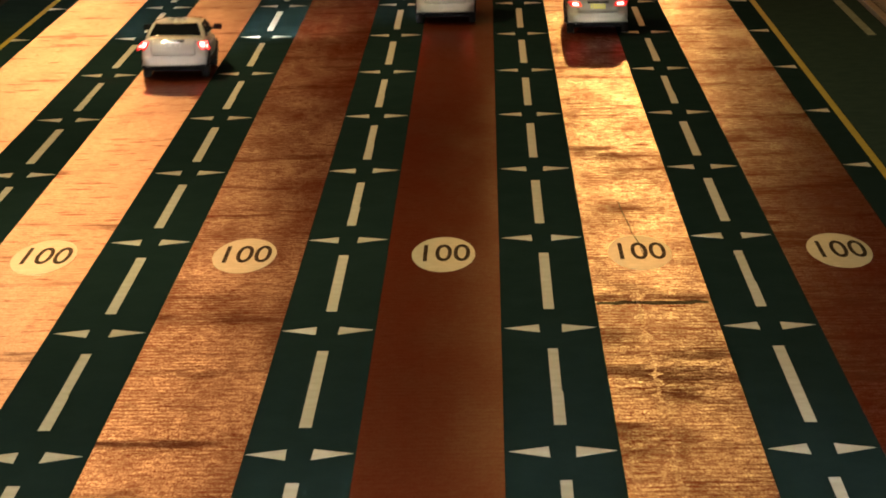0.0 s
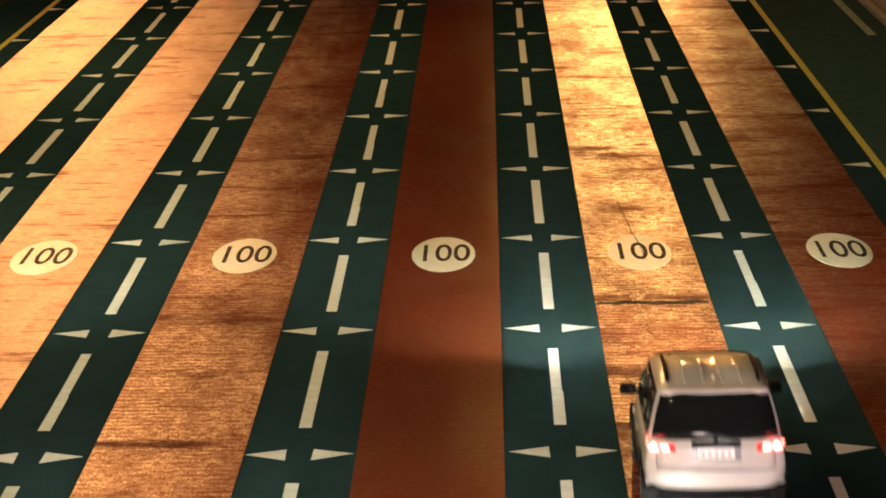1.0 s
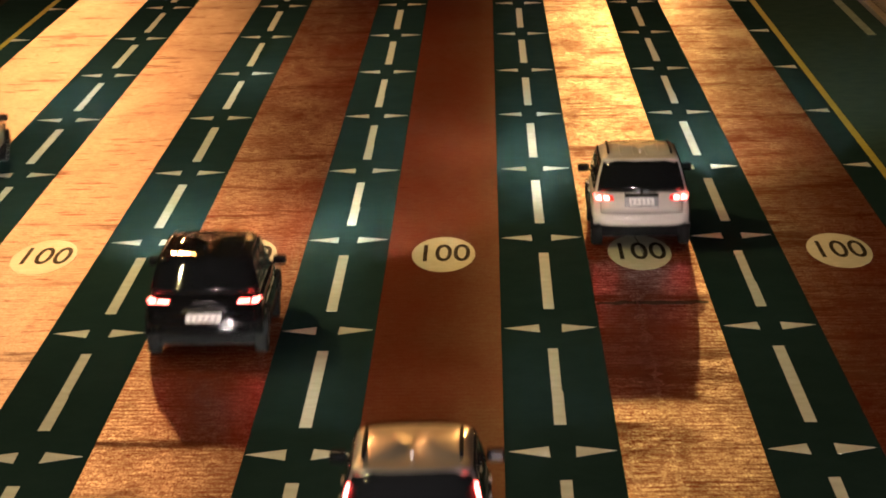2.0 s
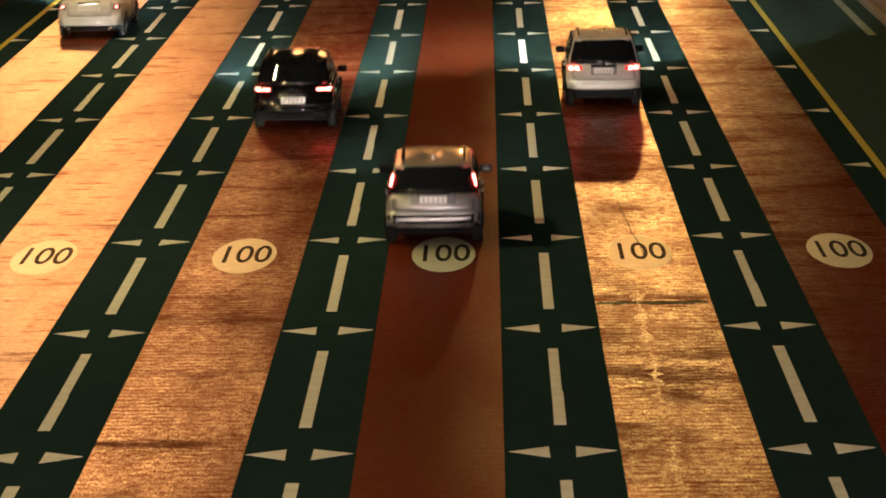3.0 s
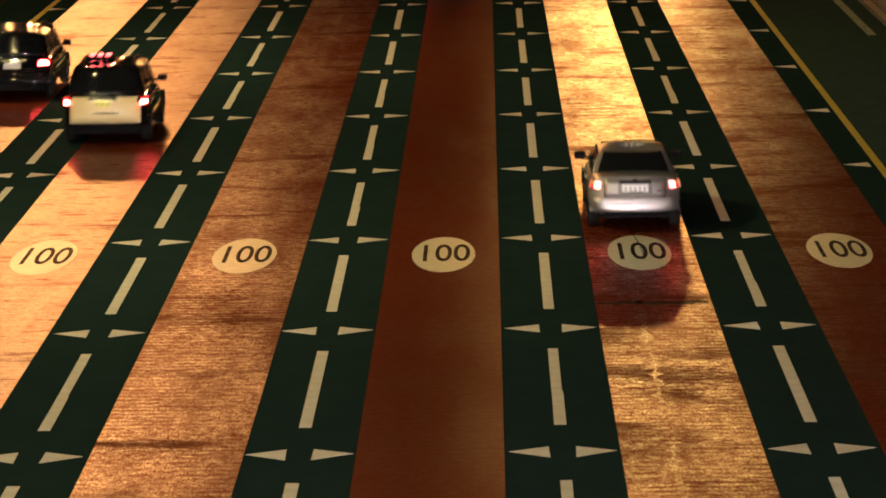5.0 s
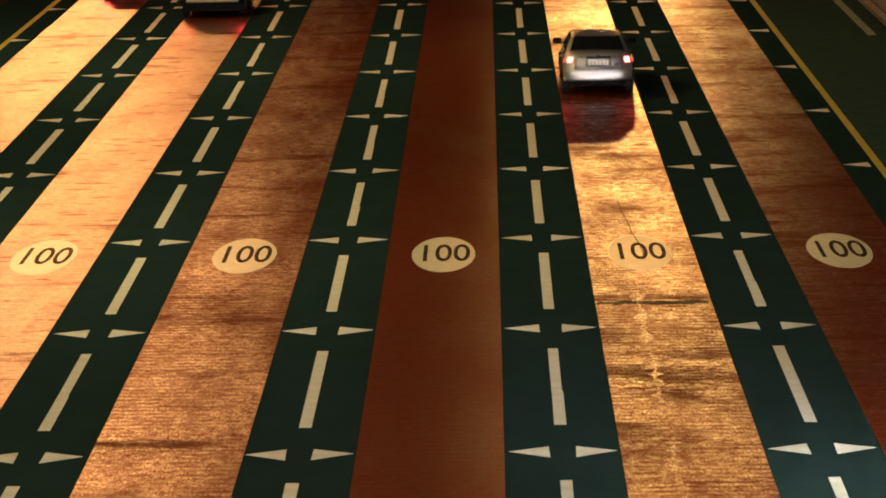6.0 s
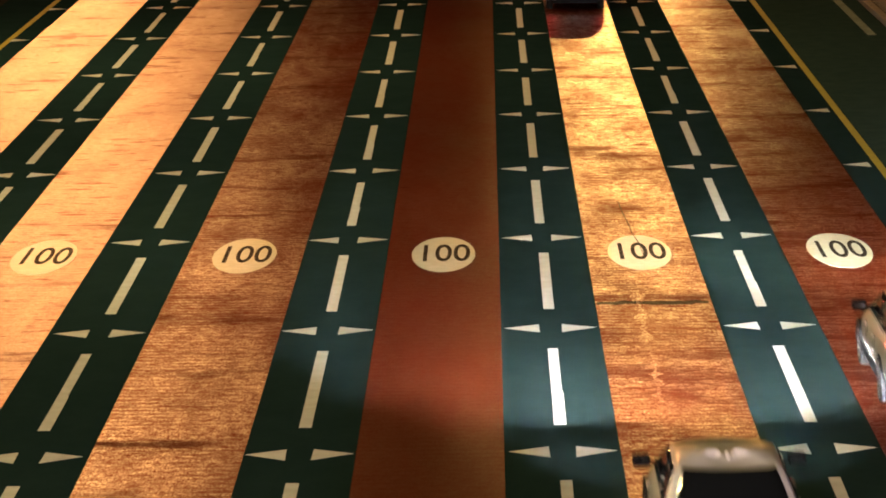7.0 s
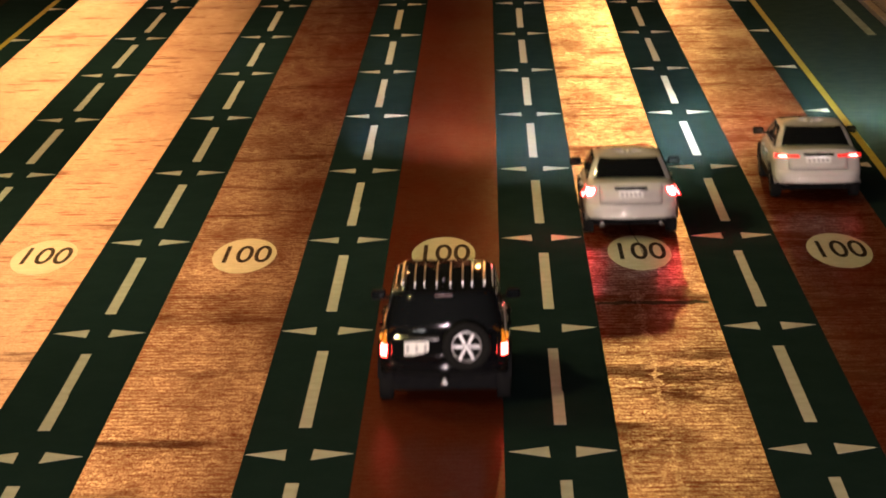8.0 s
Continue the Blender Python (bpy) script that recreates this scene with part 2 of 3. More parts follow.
# ---------------- the carriageway ----------------
Y0, Y1 = -150.0, 600.0
PITCH = 9.1147
LINES = (-11.032, -7.393, -3.65, 0.0, 3.583)
BANDS = ((-14.17, -11.92), (-10.23, -8.23), (-6.56, -4.42), (-2.86, -0.81), (0.80, 2.77), (4.40, 6.56))


def ground():
    bm = bmesh.new()
    s = 2500
    vs = [bm.verts.new(p) for p in ((-s, -s, -0.06), (s, -s, -0.06), (s, s, -0.06), (-s, s, -0.06))]
    bm.faces.new(vs)
    tagged(new("ground", mesh_of("ground", bm, M["ground"])), "dark open ground beyond the road at night", "ground", kind="structure")


def road():
    r = new("road", mesh_of("road", box(-16.5, 10.6, Y0, Y1, -0.3, 0.0), M["asphalt"]))
    tagged(r, "multi-lane road with dark green-black coating between red lanes", "road", kind="structure")
    return r


def lane_bands(r):
    for i, (a, b) in enumerate(BANDS):
        part("lane_surface", box(a, b, Y0, Y1, -0.02, 0.004), LANE[i], r, "worn glossy red-brown anti-skid lane strip")


def shoulder(r):
    part("shoulder_surface", box(7.46, 10.58, Y0, Y1, -0.02, 0.003), M["shoulder"], r, "dim greenish asphalt shoulder")


def markings(r):
    dash = mesh_of("lane_dash", box(-0.09, 0.09, 0.0, 5.658, -0.01, 0.003), M["paint"])
    dash_worn = mesh_of("lane_dash", prism(((-0.09, 0), (0.088, 0.0), (0.092, 2.3), (0.075, 2.4), (0.08, 5.658), (-0.08, 5.64), (-0.082, 1.3)), -0.01, 0.003), M["paint"])
    tri_r = mesh_of("triangle_mark", prism(((0.18, -0.38), (0.19, 0.30), (0.75, 0.0)), -0.01, 0.003), M["paint"])
    tri_l = mesh_of("triangle_mark", prism(((-0.18, -0.38), (-0.75, 0.0), (-0.19, 0.30)), -0.01, 0.003), M["paint"])
    rnd = random.Random(4)
    for x in LINES:
        for n in range(-6, 16):
            y = n * PITCH
            part("lane_dash", rnd.choice((dash, dash, dash_worn)), None, r, at=pose(x + rnd.uniform(-0.01, 0.01), y + 1.704, 0, 0, 0, rnd.uniform(-0.08, 0.08)))
            for t in (tri_l, tri_r):
                part("triangle_mark", t, None, r, at=pose(x, y, 0))
    for n in range(-6, 16):
        part("triangle_mark", tri_l, None, r, at=pose(7.34, n * PITCH, 0))
        part("triangle_mark", tri_r, None, r, at=pose(-15.0, n * PITCH, 0))
    for x in (7.35, -14.87):
        part("edge_line", box(x - 0.085, x + 0.085, Y0, Y1, -0.01, 0.003), M["yellow"], r, "continuous yellow edge line")
    part("edge_line", box(9.85, 10.1, 53.0, 160.0, -0.01, 0.006), M["dull_paint"], r, "dull white line beside the kerb")


def speed_discs(r):
    for x, y in ((-12.95, 16.7), (-9.22, 16.66), (-5.503, 16.57), (-1.831, 16.45), (1.767, 16.40), (5.433, 16.36)):
        rnd = random.Random(int(x * 100))
        pts = [((0.583 + rnd.uniform(-0.004, 0.004)) * math.cos(a), (1.915 + rnd.uniform(-0.012, 0.012)) * math.sin(a)) for a in steps(0, 2 * math.pi, 64)[:-1]]
        d = part("speed_disc", prism(pts, -0.01, 0.008), M["disc"], r, "round cream speed limit marking reading 100", at=pose(x, y, 0))
        cu = bpy.data.curves.new("numeral", "FONT")
        cu.body, cu.align_x, cu.align_y, cu.size, cu.extrude, cu.offset = "100", "CENTER", "CENTER", 0.80, 0.003, 0.006
        cu.space_character = 1.0
        cu.materials.append(M["numeral"])
        n = new("numeral", cu)
        n.parent = d
        n.matrix_basis = pose(0.0, 0.03, 0.0085) @ Matrix.Diagonal((0.84, 3.2, 1, 1))


def lane_scars(r):
    """A polished scar along one lane, a dark joint across it and a crack beyond."""
    rnd = random.Random(9)
    left, right = [], []
    for k in range(110):
        y = -5.0 + k * 0.16
        x = 1.53 + 0.02 * math.sin(k * 0.2) + rnd.uniform(-0.03, 0.03)
        w = 0.015 + rnd.random() ** 2 * 0.13
        left.append((x - w, y)), right.append((x + w, y))
    part("polished_scar", prism(right + left[::-1], 0.0, 0.006), M["scar"], r, "bright polished scar along the lane")
    up = [(0.82 + k * 0.1, 11.35 + rnd.uniform(0.0, 0.14)) for k in range(20)]
    low = [(0.82 + k * 0.1, 11.2 - rnd.uniform(0.0, 0.14)) for k in range(20)]
    part("dark_joint", prism(low + up[::-1], 0.0, 0.006), M["tar"], r, "dark tar joint across the lane")
    crack = [(1.60, 22.5), (1.64, 21.0), (1.70, 19.6), (1.72, 18.6), (1.80, 17.4), (1.84, 15.6)]
    part("crack", prism([(x - 0.008, y) for x, y in crack] + [(x + 0.008, y) for x, y in crack[::-1]], 0.0, 0.0095), M["tar"], r, "thin dark crack")


def roadside():
    for i in range(40):
        y = 48.0 + i * 1.0
        k = new("kerb_stone", mesh_of("kerb_stone", box(10.62, 10.86, y, y + 0.985, -0.2, 0.15, 0.02), M["kerb"] if i % 2 else M["kerb_dark"]))
        tagged(k, "weathered concrete kerb stone beside the road" if i % 2 else "black-painted concrete kerb stone beside the road", "kerb", "kerb stones", "structure")
    pv = new("pavement", mesh_of("pavement", box(10.87, 16.0, 40.0, 160.0, -0.2, 0.12), M["ground"]))
    tagged(pv, "dim paved verge behind the kerb", "pavement", kind="structure")
    me = mesh_of("paver", box(-0.145, 0.145, -0.14, 0.14, 0, 0.06, 0.008, 1), M["paver"])
    for i in range(12):
        for j in range(24):
            part("paver", me, None, pv, at=pose(11.05 + i * 0.3 + (0.15 if j % 2 else 0), 56.0 + j * 0.3, 0.085, random.uniform(-1, 1), random.uniform(-1, 1), 0))


ground()
ROAD = road()
lane_bands(ROAD)


# ---------------- vehicles ----------------
from mathutils.bvhtree import BVHTree


def smooth_mod(ob, levels=2):
    md = ob.modifiers.new("smooth", "SUBSURF")
    md.levels = md.render_levels = levels


def body_mesh(s):
    """Lower body: cross sections from the rear bumper (y = 0) to the front (y = L), bowed in plan at both ends."""
    L, hw, zb, bow = s["L"], s["W"] / 2, s["zb"], s.get("round", 0.24)
    rings = []
    for y, w, lo, top in s["stations"]:
        w, lo = hw * w, zb + lo
        h = top - lo
        half = [(w * 0.45, lo), (w * 0.80, lo + 0.01), (w * 0.93, lo + 0.06), (w * 0.985, lo + 0.2 * h), (w, lo + 0.42 * h), (w * 0.985, lo + 0.66 * h),
                (w * 0.95, lo + 0.85 * h), (w * 0.885, lo + 0.96 * h), (w * 0.74, top + 0.004), (w * 0.4, top + 0.026)]
        ring = [(x, z) for x, z in half] + [(-x, z) for x, z in half[::-1]]
        back, fore = max(0.0, 1 - y / 1.3) ** 1.5, max(0.0, 1 - (L - y) / 1.4) ** 1.5
        rings.append([(x, y + (bow * back - 0.38 * fore) * (abs(x) / hw) ** 3.0, z) for x, z in ring])
    return loft(rings)


def cabin_shape(s):
    """Rear and front edge, half width and height of the cabin at level v (0 belt, 1 roof)."""
    c = s["cabin"]
    def at(v):
        e = v ** 1.25
        return (c["rear0"] + (c["rear1"] - c["rear0"]) * v, c["front0"] + (c["front1"] - c["front0"]) * v,
                c["w0"] + (c["w1"] - c["w0"]) * e, c["z0"] + (c["z1"] - c["z0"]) * v)
    return at


def corner(u):
    """How far a cabin's end turns in towards its pillars."""
    return 0.15 * abs(u) ** 7


def cabin_mesh(s):
    at, bow = cabin_shape(s), s["cabin"].get("bow", 0.10)
    rings = []
    for v, shrink, lift in ((-0.06, 0, 0), (0.0, 0, 0), (0.4, 0, 0), (0.76, 0, 0), (0.91, 0.012, 0), (1.0, 0.075, 0.0), (1.0, 0.19, 0.035), (1.0, 0.40, 0.055), (1.0, 0.56, 0.06)):
        r, f, w, z = at(max(v, 0.0))
        z += v * 0.5 if v < 0 else lift
        r, f, w = r + shrink, f - shrink * 1.6, w - shrink
        b = bow * (1 if shrink < 0.2 else 0.5)
        ring = []
        for u in (-1, -0.94, -0.8, -0.4, 0.0, 0.4, 0.8, 0.94, 1):
            ring.append((u * w, r - b * (1 - u * u) + corner(u), z))
        for k in (0.12, 0.38, 0.62, 0.88):
            ring.append((w + 0.012, r + (f - r) * k, z))
        for u in (1, 0.94, 0.8, 0.4, 0.0, -0.4, -0.8, -0.94, -1):
            ring.append((u * w, f + 1.6 * b * (1 - u * u) - corner(u), z))
        for k in (0.88, 0.62, 0.38, 0.12):
            ring.append((-w - 0.012, r + (f - r) * k, z))
        if shrink:
            # the roof falls away towards the screen and the rear window
            ring = [(x, y, z - 0.07 * (2 * (y - r) / (f - r) - 1) ** 2 * min(1.0, shrink / 0.075)) for x, y, z in ring]
        rings.append(ring)
    return loft(rings)


def wheel(parent, x, y, rad, wide=0.21):
    hub = new("wheel")
    hub.parent = parent
    hub.matrix_basis = pose(x, y, rad)
    side = 1 if x > 0 else -1
    def turned(profile, n=28):
        return [[(px, pr * math.cos(a), pr * math.sin(a)) for a in steps(0, 2 * math.pi, n)[:-1]] for px, pr in profile]
    w = wide / 2
    part("tyre", loft(turned(((-w, rad * 0.66), (-w, rad * 0.92), (-w * 0.8, rad * 0.985), (0, rad), (w * 0.8, rad * 0.985), (w, rad * 0.92), (w, rad * 0.66)))), M["tyre"], hub, smooth=True)
    bm = loft(turned(((w * side * 0.5, rad * 0.64), (w * side * 0.98, rad * 0.67), (w * side * 1.02, rad * 0.62), (w * side * 0.7, rad * 0.58))), cap=False)
    for k in range(6):
        spoke = box(min(w * side * 0.7, w * side), max(w * side * 0.7, w * side), -0.035, 0.035, 0.03, rad * 0.62, 0.008, 1)
        spoke.transform(pose(0, 0, 0, 60 * k, 0, 0))
        tmp = bpy.data.meshes.new("tmp")
        spoke.to_mesh(tmp)
        spoke.free()
        bm.from_mesh(tmp)
        bpy.data.meshes.remove(tmp)
    part("rim", bm, M["rim"], hub)
    return hub


def on_rear(s, u, z, proud=0.0):
    """A place on the rear face, u from -1 to 1 across, at height z."""
    x = u * s["W"] / 2
    ys = []
    for tree in s["trees"]:
        hit = tree.ray_cast(Vector((x, -2.0, z)), Vector((0, 1, 0)), 3.2)[0]
        if hit:
            ys.append(hit.y)
    return Vector((x, (min(ys) if ys else 0.3) - proud, z))


def tree_of(ob):
    bpy.context.view_layer.update()
    ev = ob.evaluated_get(bpy.context.evaluated_depsgraph_get())
    me = ev.to_mesh()
    tree = BVHTree.FromPolygons([v.co.copy() for v in me.vertices], [tuple(p.vertices) for p in me.polygons])
    ev.to_mesh_clear()
    return tree


def rear_panel(s, u0, u1, z0, z1, thick=0.05, proud=0.012, slant=0.0, n=6):
    """A piece that lies on the rear face. slant moves its lower edge across."""
    us, vs = steps(0, 1, n), steps(0, 1, 3)
    return panel(lambda a, b: on_rear(s, u0 + (u1 - u0) * a + slant * (1 - b), z0 + (z1 - z0) * b, proud), us, vs, thick, (0, -1, 0))


def vehicle(s):
    base = new(s["name"])
    tagged(base, s["label"], s["category"], "vehicles on the road")
    paint, L, W = M[s["paint"]], s["L"], s["W"]
    b = part("body", body_mesh(s), M[s.get("lower", s["paint"])], base, smooth=True)
    smooth_mod(b)
    roof_mat = M[s.get("cabin_paint", s["paint"])]
    cb = part("cabin", cabin_mesh(s), roof_mat, base, smooth=True)
    smooth_mod(cb, 2)
    s["trees"] = [tree_of(b), tree_of(cb)]
    part("underbody", box(-W / 2 + 0.2, W / 2 - 0.2, 0.6, L - 0.4, 0.2, s["zb"] + 0.12, 0.04), M["trim"], base)
    bt, gz = s["bumper_top"], s["gate"]
    part("rear_bumper", rear_panel(s, -0.955, 0.955, s["zb"] + 0.04, bt, 0.10, 0.045, n=20), M[s.get("bumper_paint", s["paint"])], base, smooth=True)
    part("tailgate", rear_panel(s, -gz[0], gz[0], gz[1], gz[2], 0.05, 0.014, n=18), M[s.get("tailgate_paint", s["paint"])], base, smooth=True)
    at, bow = cabin_shape(s), s["cabin"].get("bow", 0.10)

    def rear_glass(u, v):
        r, f, w, z = at(v)
        return (u * w, r - bow * (1 - u * u) + corner(u) - 0.014, z)

    def front_glass(u, v):
        r, f, w, z = at(v)
        return (u * w, f + 1.6 * bow * (1 - u * u) - corner(u) + 0.014, z)
    g = s.get("glass", (0.9, 0.10, 0.86))
    part("rear_window", panel(rear_glass, steps(-g[0], g[0], 10), steps(g[1], g[2], 5), 0.03, (0, -1, 0)), M["glass"], base, smooth=True)
    part("windscreen", panel(front_glass, steps(-0.88, 0.88, 10), steps(0.08, 0.88, 4), 0.03, (0, 1, 0)), M["glass"], base, smooth=True)
    for sd in (-1, 1):
        for k0, k1 in s.get("side_glass", ((0.10, 0.47), (0.50, 0.88))):
            def side(u, v, sd=sd):
                r, f, w, z = at(v)
                return (sd * (w + 0.019), r + (f - r) * u, z)
            part("side_window", panel(side, steps(k0, k1, 4), steps(0.12, 0.84, 4), 0.02, (sd, 0, 0)), M["glass"], base, smooth=True)
        # door mirror on a short arm
        my, mz = s["cabin"]["front0"] - 0.42, s["cabin"]["z0"] + 0.08
        mx = sd * (W / 2 + 0.06)
        mir = part("door_mirror", box(mx - 0.11, mx + 0.11, my - 0.06, my + 0.10, mz - 0.07, mz + 0.085, 0.055, 3), M[s.get("mirror", "trim")], base, smooth=True)
        part("mirror_arm", box(min(sd * (W / 2 - 0.14), mx), max(sd * (W / 2 - 0.14), mx), my - 0.01, my + 0.05, mz - 0.06, mz - 0.02, 0.01), M["trim"], mir)
        part("mirror_glass", box(mx - 0.09, mx + 0.09, my - 0.068, my - 0.058, mz - 0.045, mz + 0.055, 0.004), M["glass"], mir)
        # headlamp: lit strips behind a hooded slot, which throws a low wide beam
        hx, hy = sd * (W / 2 - 0.31), L + 0.03
        shell = box(-0.13, 0.13, -0.10, -0.06, -0.06, 0.075, 0.01)
        for q in (box(-0.13, -0.07, -0.10, 0.10, -0.06, 0.06), box(0.07, 0.13, -0.10, 0.10, -0.06, 0.06), box(-0.13, 0.13, -0.10, 0.10, 0.045, 0.06),
                  box(-0.13, 0.13, 0.09, 0.10, -0.012, 0.06), box(-0.13, 0.13, -0.10, 0.10, -0.045, -0.02)):
            tmp = bpy.data.meshes.new("tmp")
            q.to_mesh(tmp)
            q.free()
            shell.from_mesh(tmp)
            bpy.data.meshes.remove(tmp)
        hl = part("headlamp", shell, M["trim"], base, at=pose(hx, hy, 0.66, -2.6, 0, 0))
        for z0, z1, glow in ((-0.02, -0.008, ""), (-0.008, 0.012, "_fill"), (0.012, 0.035, "_near")):
            part("lens", box(-0.03, 0.03, -0.05, -0.046, z0, z1), M[s.get("beam", "head") + glow], hl, "lit white headlamp strip")
        # sill and door seams
        part("side_sill", box(min(sd * (W / 2 - 0.06), sd * (W / 2 + 0.004)), max(sd * (W / 2 - 0.06), sd * (W / 2 + 0.004)), s["axles"][0] + 0.42, s["axles"][1] - 0.42, s["zb"] - 0.02, s["zb"] + 0.12, 0.02), M["trim"], base)
        for yy in s.get("seams", (1.75, 2.75)):
            xx = sd * (W / 2 * 0.994)
            part("door_seam", box(xx - 0.004, xx + 0.004, yy, yy + 0.009, s["zb"] + 0.2, s["cabin"]["z0"] - 0.08), M["trim"], base)
            part("door_handle", box(xx - 0.02, xx + 0.02, yy + 0.07, yy + 0.25, s["cabin"]["z0"] - 0.16, s["cabin"]["z0"] - 0.125, 0.01), M[s.get("handle", s["paint"])], base)
        for yy in s["axles"]:
            wheel(base, sd * (W / 2 - 0.115), yy, s["wheel"])
            rad = s["wheel"]
            bm = bmesh.new()
            arc = [math.pi * k / 14 for k in range(15)]
            xo = sd * (W / 2 + 0.006)
            a = [bm.verts.new((xo, yy + (rad + 0.075) * math.cos(t), rad + (rad + 0.075) * math.sin(t))) for t in arc]
            c = [bm.verts.new((xo, yy + (rad - 0.03) * math.cos(t), rad + (rad - 0.03) * math.sin(t))) for t in arc]
            d = [bm.verts.new((xo - sd * 0.13, yy + (rad + 0.075) * math.cos(t), rad + (rad + 0.075) * math.sin(t))) for t in arc]
            for i in range(14):
                bm.faces.new((a[i], a[i + 1], c[i + 1], c[i]))
                bm.faces.new((a[i], d[i], d[i + 1], a[i + 1]))
            part("wheel_arch", bm, M["trim"], base)
    part("gate_seam", rear_panel(s, -gz[0], gz[0], gz[1] - 0.014, gz[1] - 0.004, 0.03, 0.012, n=18), M["trim"], base)
    for sd in (-1, 1):
        part("gate_seam", rear_panel(s, sd * (gz[0] + 0.004), sd * (gz[0] + 0.014), gz[1], gz[2], 0.03, 0.01, n=2), M["trim"], base)
    # rear: lower bumper, plate, plate lamp, lids and lamps
    # black trim band; on the crossover it is taller, as painted shade
    part("lower_bumper", rear_panel(s, -0.93, 0.93, s["zb"] + 0.01, s["zb"] + s.get("trim_and_shade", 0.07), 0.12, 0.052, n=14), M["trim"], base)
    px, pz, pw, ph = s["plate"]
    if s.get("plate_recess"):
        part("plate_recess", rear_panel(s, *s["plate_recess"], 0.04, 0.02), M[s.get("recess_paint", "trim")], base)
    y = on_rear(s, px / (W / 2), pz).y
    pl = part("number_plate", box(px - pw / 2, px + pw / 2, y - 0.035, y + 0.03, pz - ph / 2, pz + ph / 2, 0.006), M[s.get("plate_paint", "plate")], base, "number plate with dark bars for writing")
    n = 5 if pw > 0.4 else 3
    for k in range(n):
        bx = px - pw * 0.36 + pw * 0.72 * k / (n - 1)
        part("bar", box(bx - 0.02, bx + 0.02, y - 0.0385, y - 0.03, pz - ph * 0.27, pz + ph * 0.27), M["ink"], pl)
    yl = on_rear(s, px / (W / 2), pz + ph / 2 + 0.05).y
    part("plate_lamp", box(px - pw * 0.33, px + pw * 0.33, yl - 0.05, yl - 0.03, pz + ph / 2 + 0.044, pz + ph / 2 + 0.05), M["plate_lamp"], base)
    part("garnish", rear_panel(s, px / (W / 2) - 0.34, px / (W / 2) + 0.34, pz + ph / 2 + 0.03, pz + ph / 2 + 0.09, 0.05, 0.088), M[s.get("garnish", "chrome")], base)
    for u0, u1, z0, z1, sl, mt in s["lamps"]:
        for sd in (-1, 1):
            lm = part("tail_lamp", rear_panel(s, sd * u0, sd * u1, z0, z1, 0.06, 0.026, sd * sl), M[mt[0]], base, "rear lamp cluster")
            for q in mt[1:]:
                k0, k1, j0, j1, mm = q
                part("bulb", rear_panel(s, sd * (u0 + (u1 - u0) * k0), sd * (u0 + (u1 - u0) * k1), z0 + (z1 - z0) * j0, z0 + (z1 - z0) * j1, 0.03, 0.036, sd * sl * (1 - j0)), M[mm], lm, "lit rear bulb")
    for u0, u1, z0, z1 in s.get("seam_lines", ()):
        part("lid_seam", rear_panel(s, u0, u1, z0, z1, 0.03, 0.02), M["trim"], base)
    for u, z, w, h, mt in s.get("badges", ()):
        part("badge", rear_panel(s, u - w, u + w, z - h, z + h, 0.02, 0.028, n=3), M[mt], base, "plain badge shape")
    r0, f0, w1, z1 = at(1.0)

    def roof_strip(x, y0, y1, half, gap, high):
        """A strip along the curved roof at x, from gap to gap + high metres above it."""
        rings = []
        for yy in steps(y0, y1, 8):
            p = s["trees"][1].ray_cast(Vector((x, yy, 3.0)), Vector((0, 0, -1)))[0]
            z = p.z if p else z1
            rings.append([(x - half, yy, z + gap), (x - half * 0.6, yy, z + gap + high), (x + half * 0.6, yy, z + gap + high), (x + half, yy, z + gap)])
        return loft(rings)
    if s.get("rails"):
        for sd in (-1, 1):
            x = sd * (w1 - 0.10)
            rl = part("roof_rail", roof_strip(x, r0 + 0.3, f0 - 0.6, 0.024, 0.035, 0.03), M[s["rails"]], base, smooth=True)
            for yy in (r0 + 0.3, (r0 + f0) / 2 - 0.15, f0 - 0.72):
                part("rail_foot", roof_strip(x, yy, yy + 0.12, 0.022, -0.015, 0.055), M[s["rails"]], rl)
    for xx in s.get("ribs", ()):
        part("roof_rib", roof_strip(xx, r0 + 0.24, f0 - 0.5, 0.018, -0.012, 0.012 + s.get("rib_height", 0.014)), M[s.get("rib_glint_paint", s["paint"])], base)
    if s.get("spoiler"):
        def sp(a, c):
            return (a * (w1 + 0.01), r0 - bow * (1 - a * a) - 0.10 + 0.22 * c + 0.06, z1 - 0.085 + 0.045 * c)
        part("roof_spoiler", panel(sp, steps(-1, 1, 10), steps(0, 1, 3), 0.045, (0, 0, 1)), roof_mat, base, smooth=True)
        part("high_brake_lamp", box(-0.13, 0.13, r0 - bow - 0.055, r0 - bow + 0.02, z1 - 0.155, z1 - 0.13, 0.006), M["brake_dark"], base)
    part("antenna", box(-0.02, 0.02, at(1)[0] + 0.25, at(1)[0] + 0.36, at(1)[3] - 0.01, at(1)[3] + 0.06, 0.01), roof_mat, base)
    part("rear_wiper", panel(lambda a, c: Vector(rear_glass(-0.05 + 0.5 * a, 0.13 + 0.03 * c)) + Vector((0, -0.02, 0)), steps(0, 1, 3), (0, 1), 0.012, (0, -1, 0)), M["trim"], base) if s.get("wiper") else None
    if s.get("spare"):
        sx, sz, sr = s["spare"]
        y = on_rear(s, sx / (W / 2), sz).y
        def ring(profile, n=32):
            return [[(sx + r * math.cos(t), y + d, sz + r * math.sin(t)) for t in steps(0, 2 * math.pi, n)[:-1]] for d, r in profile]
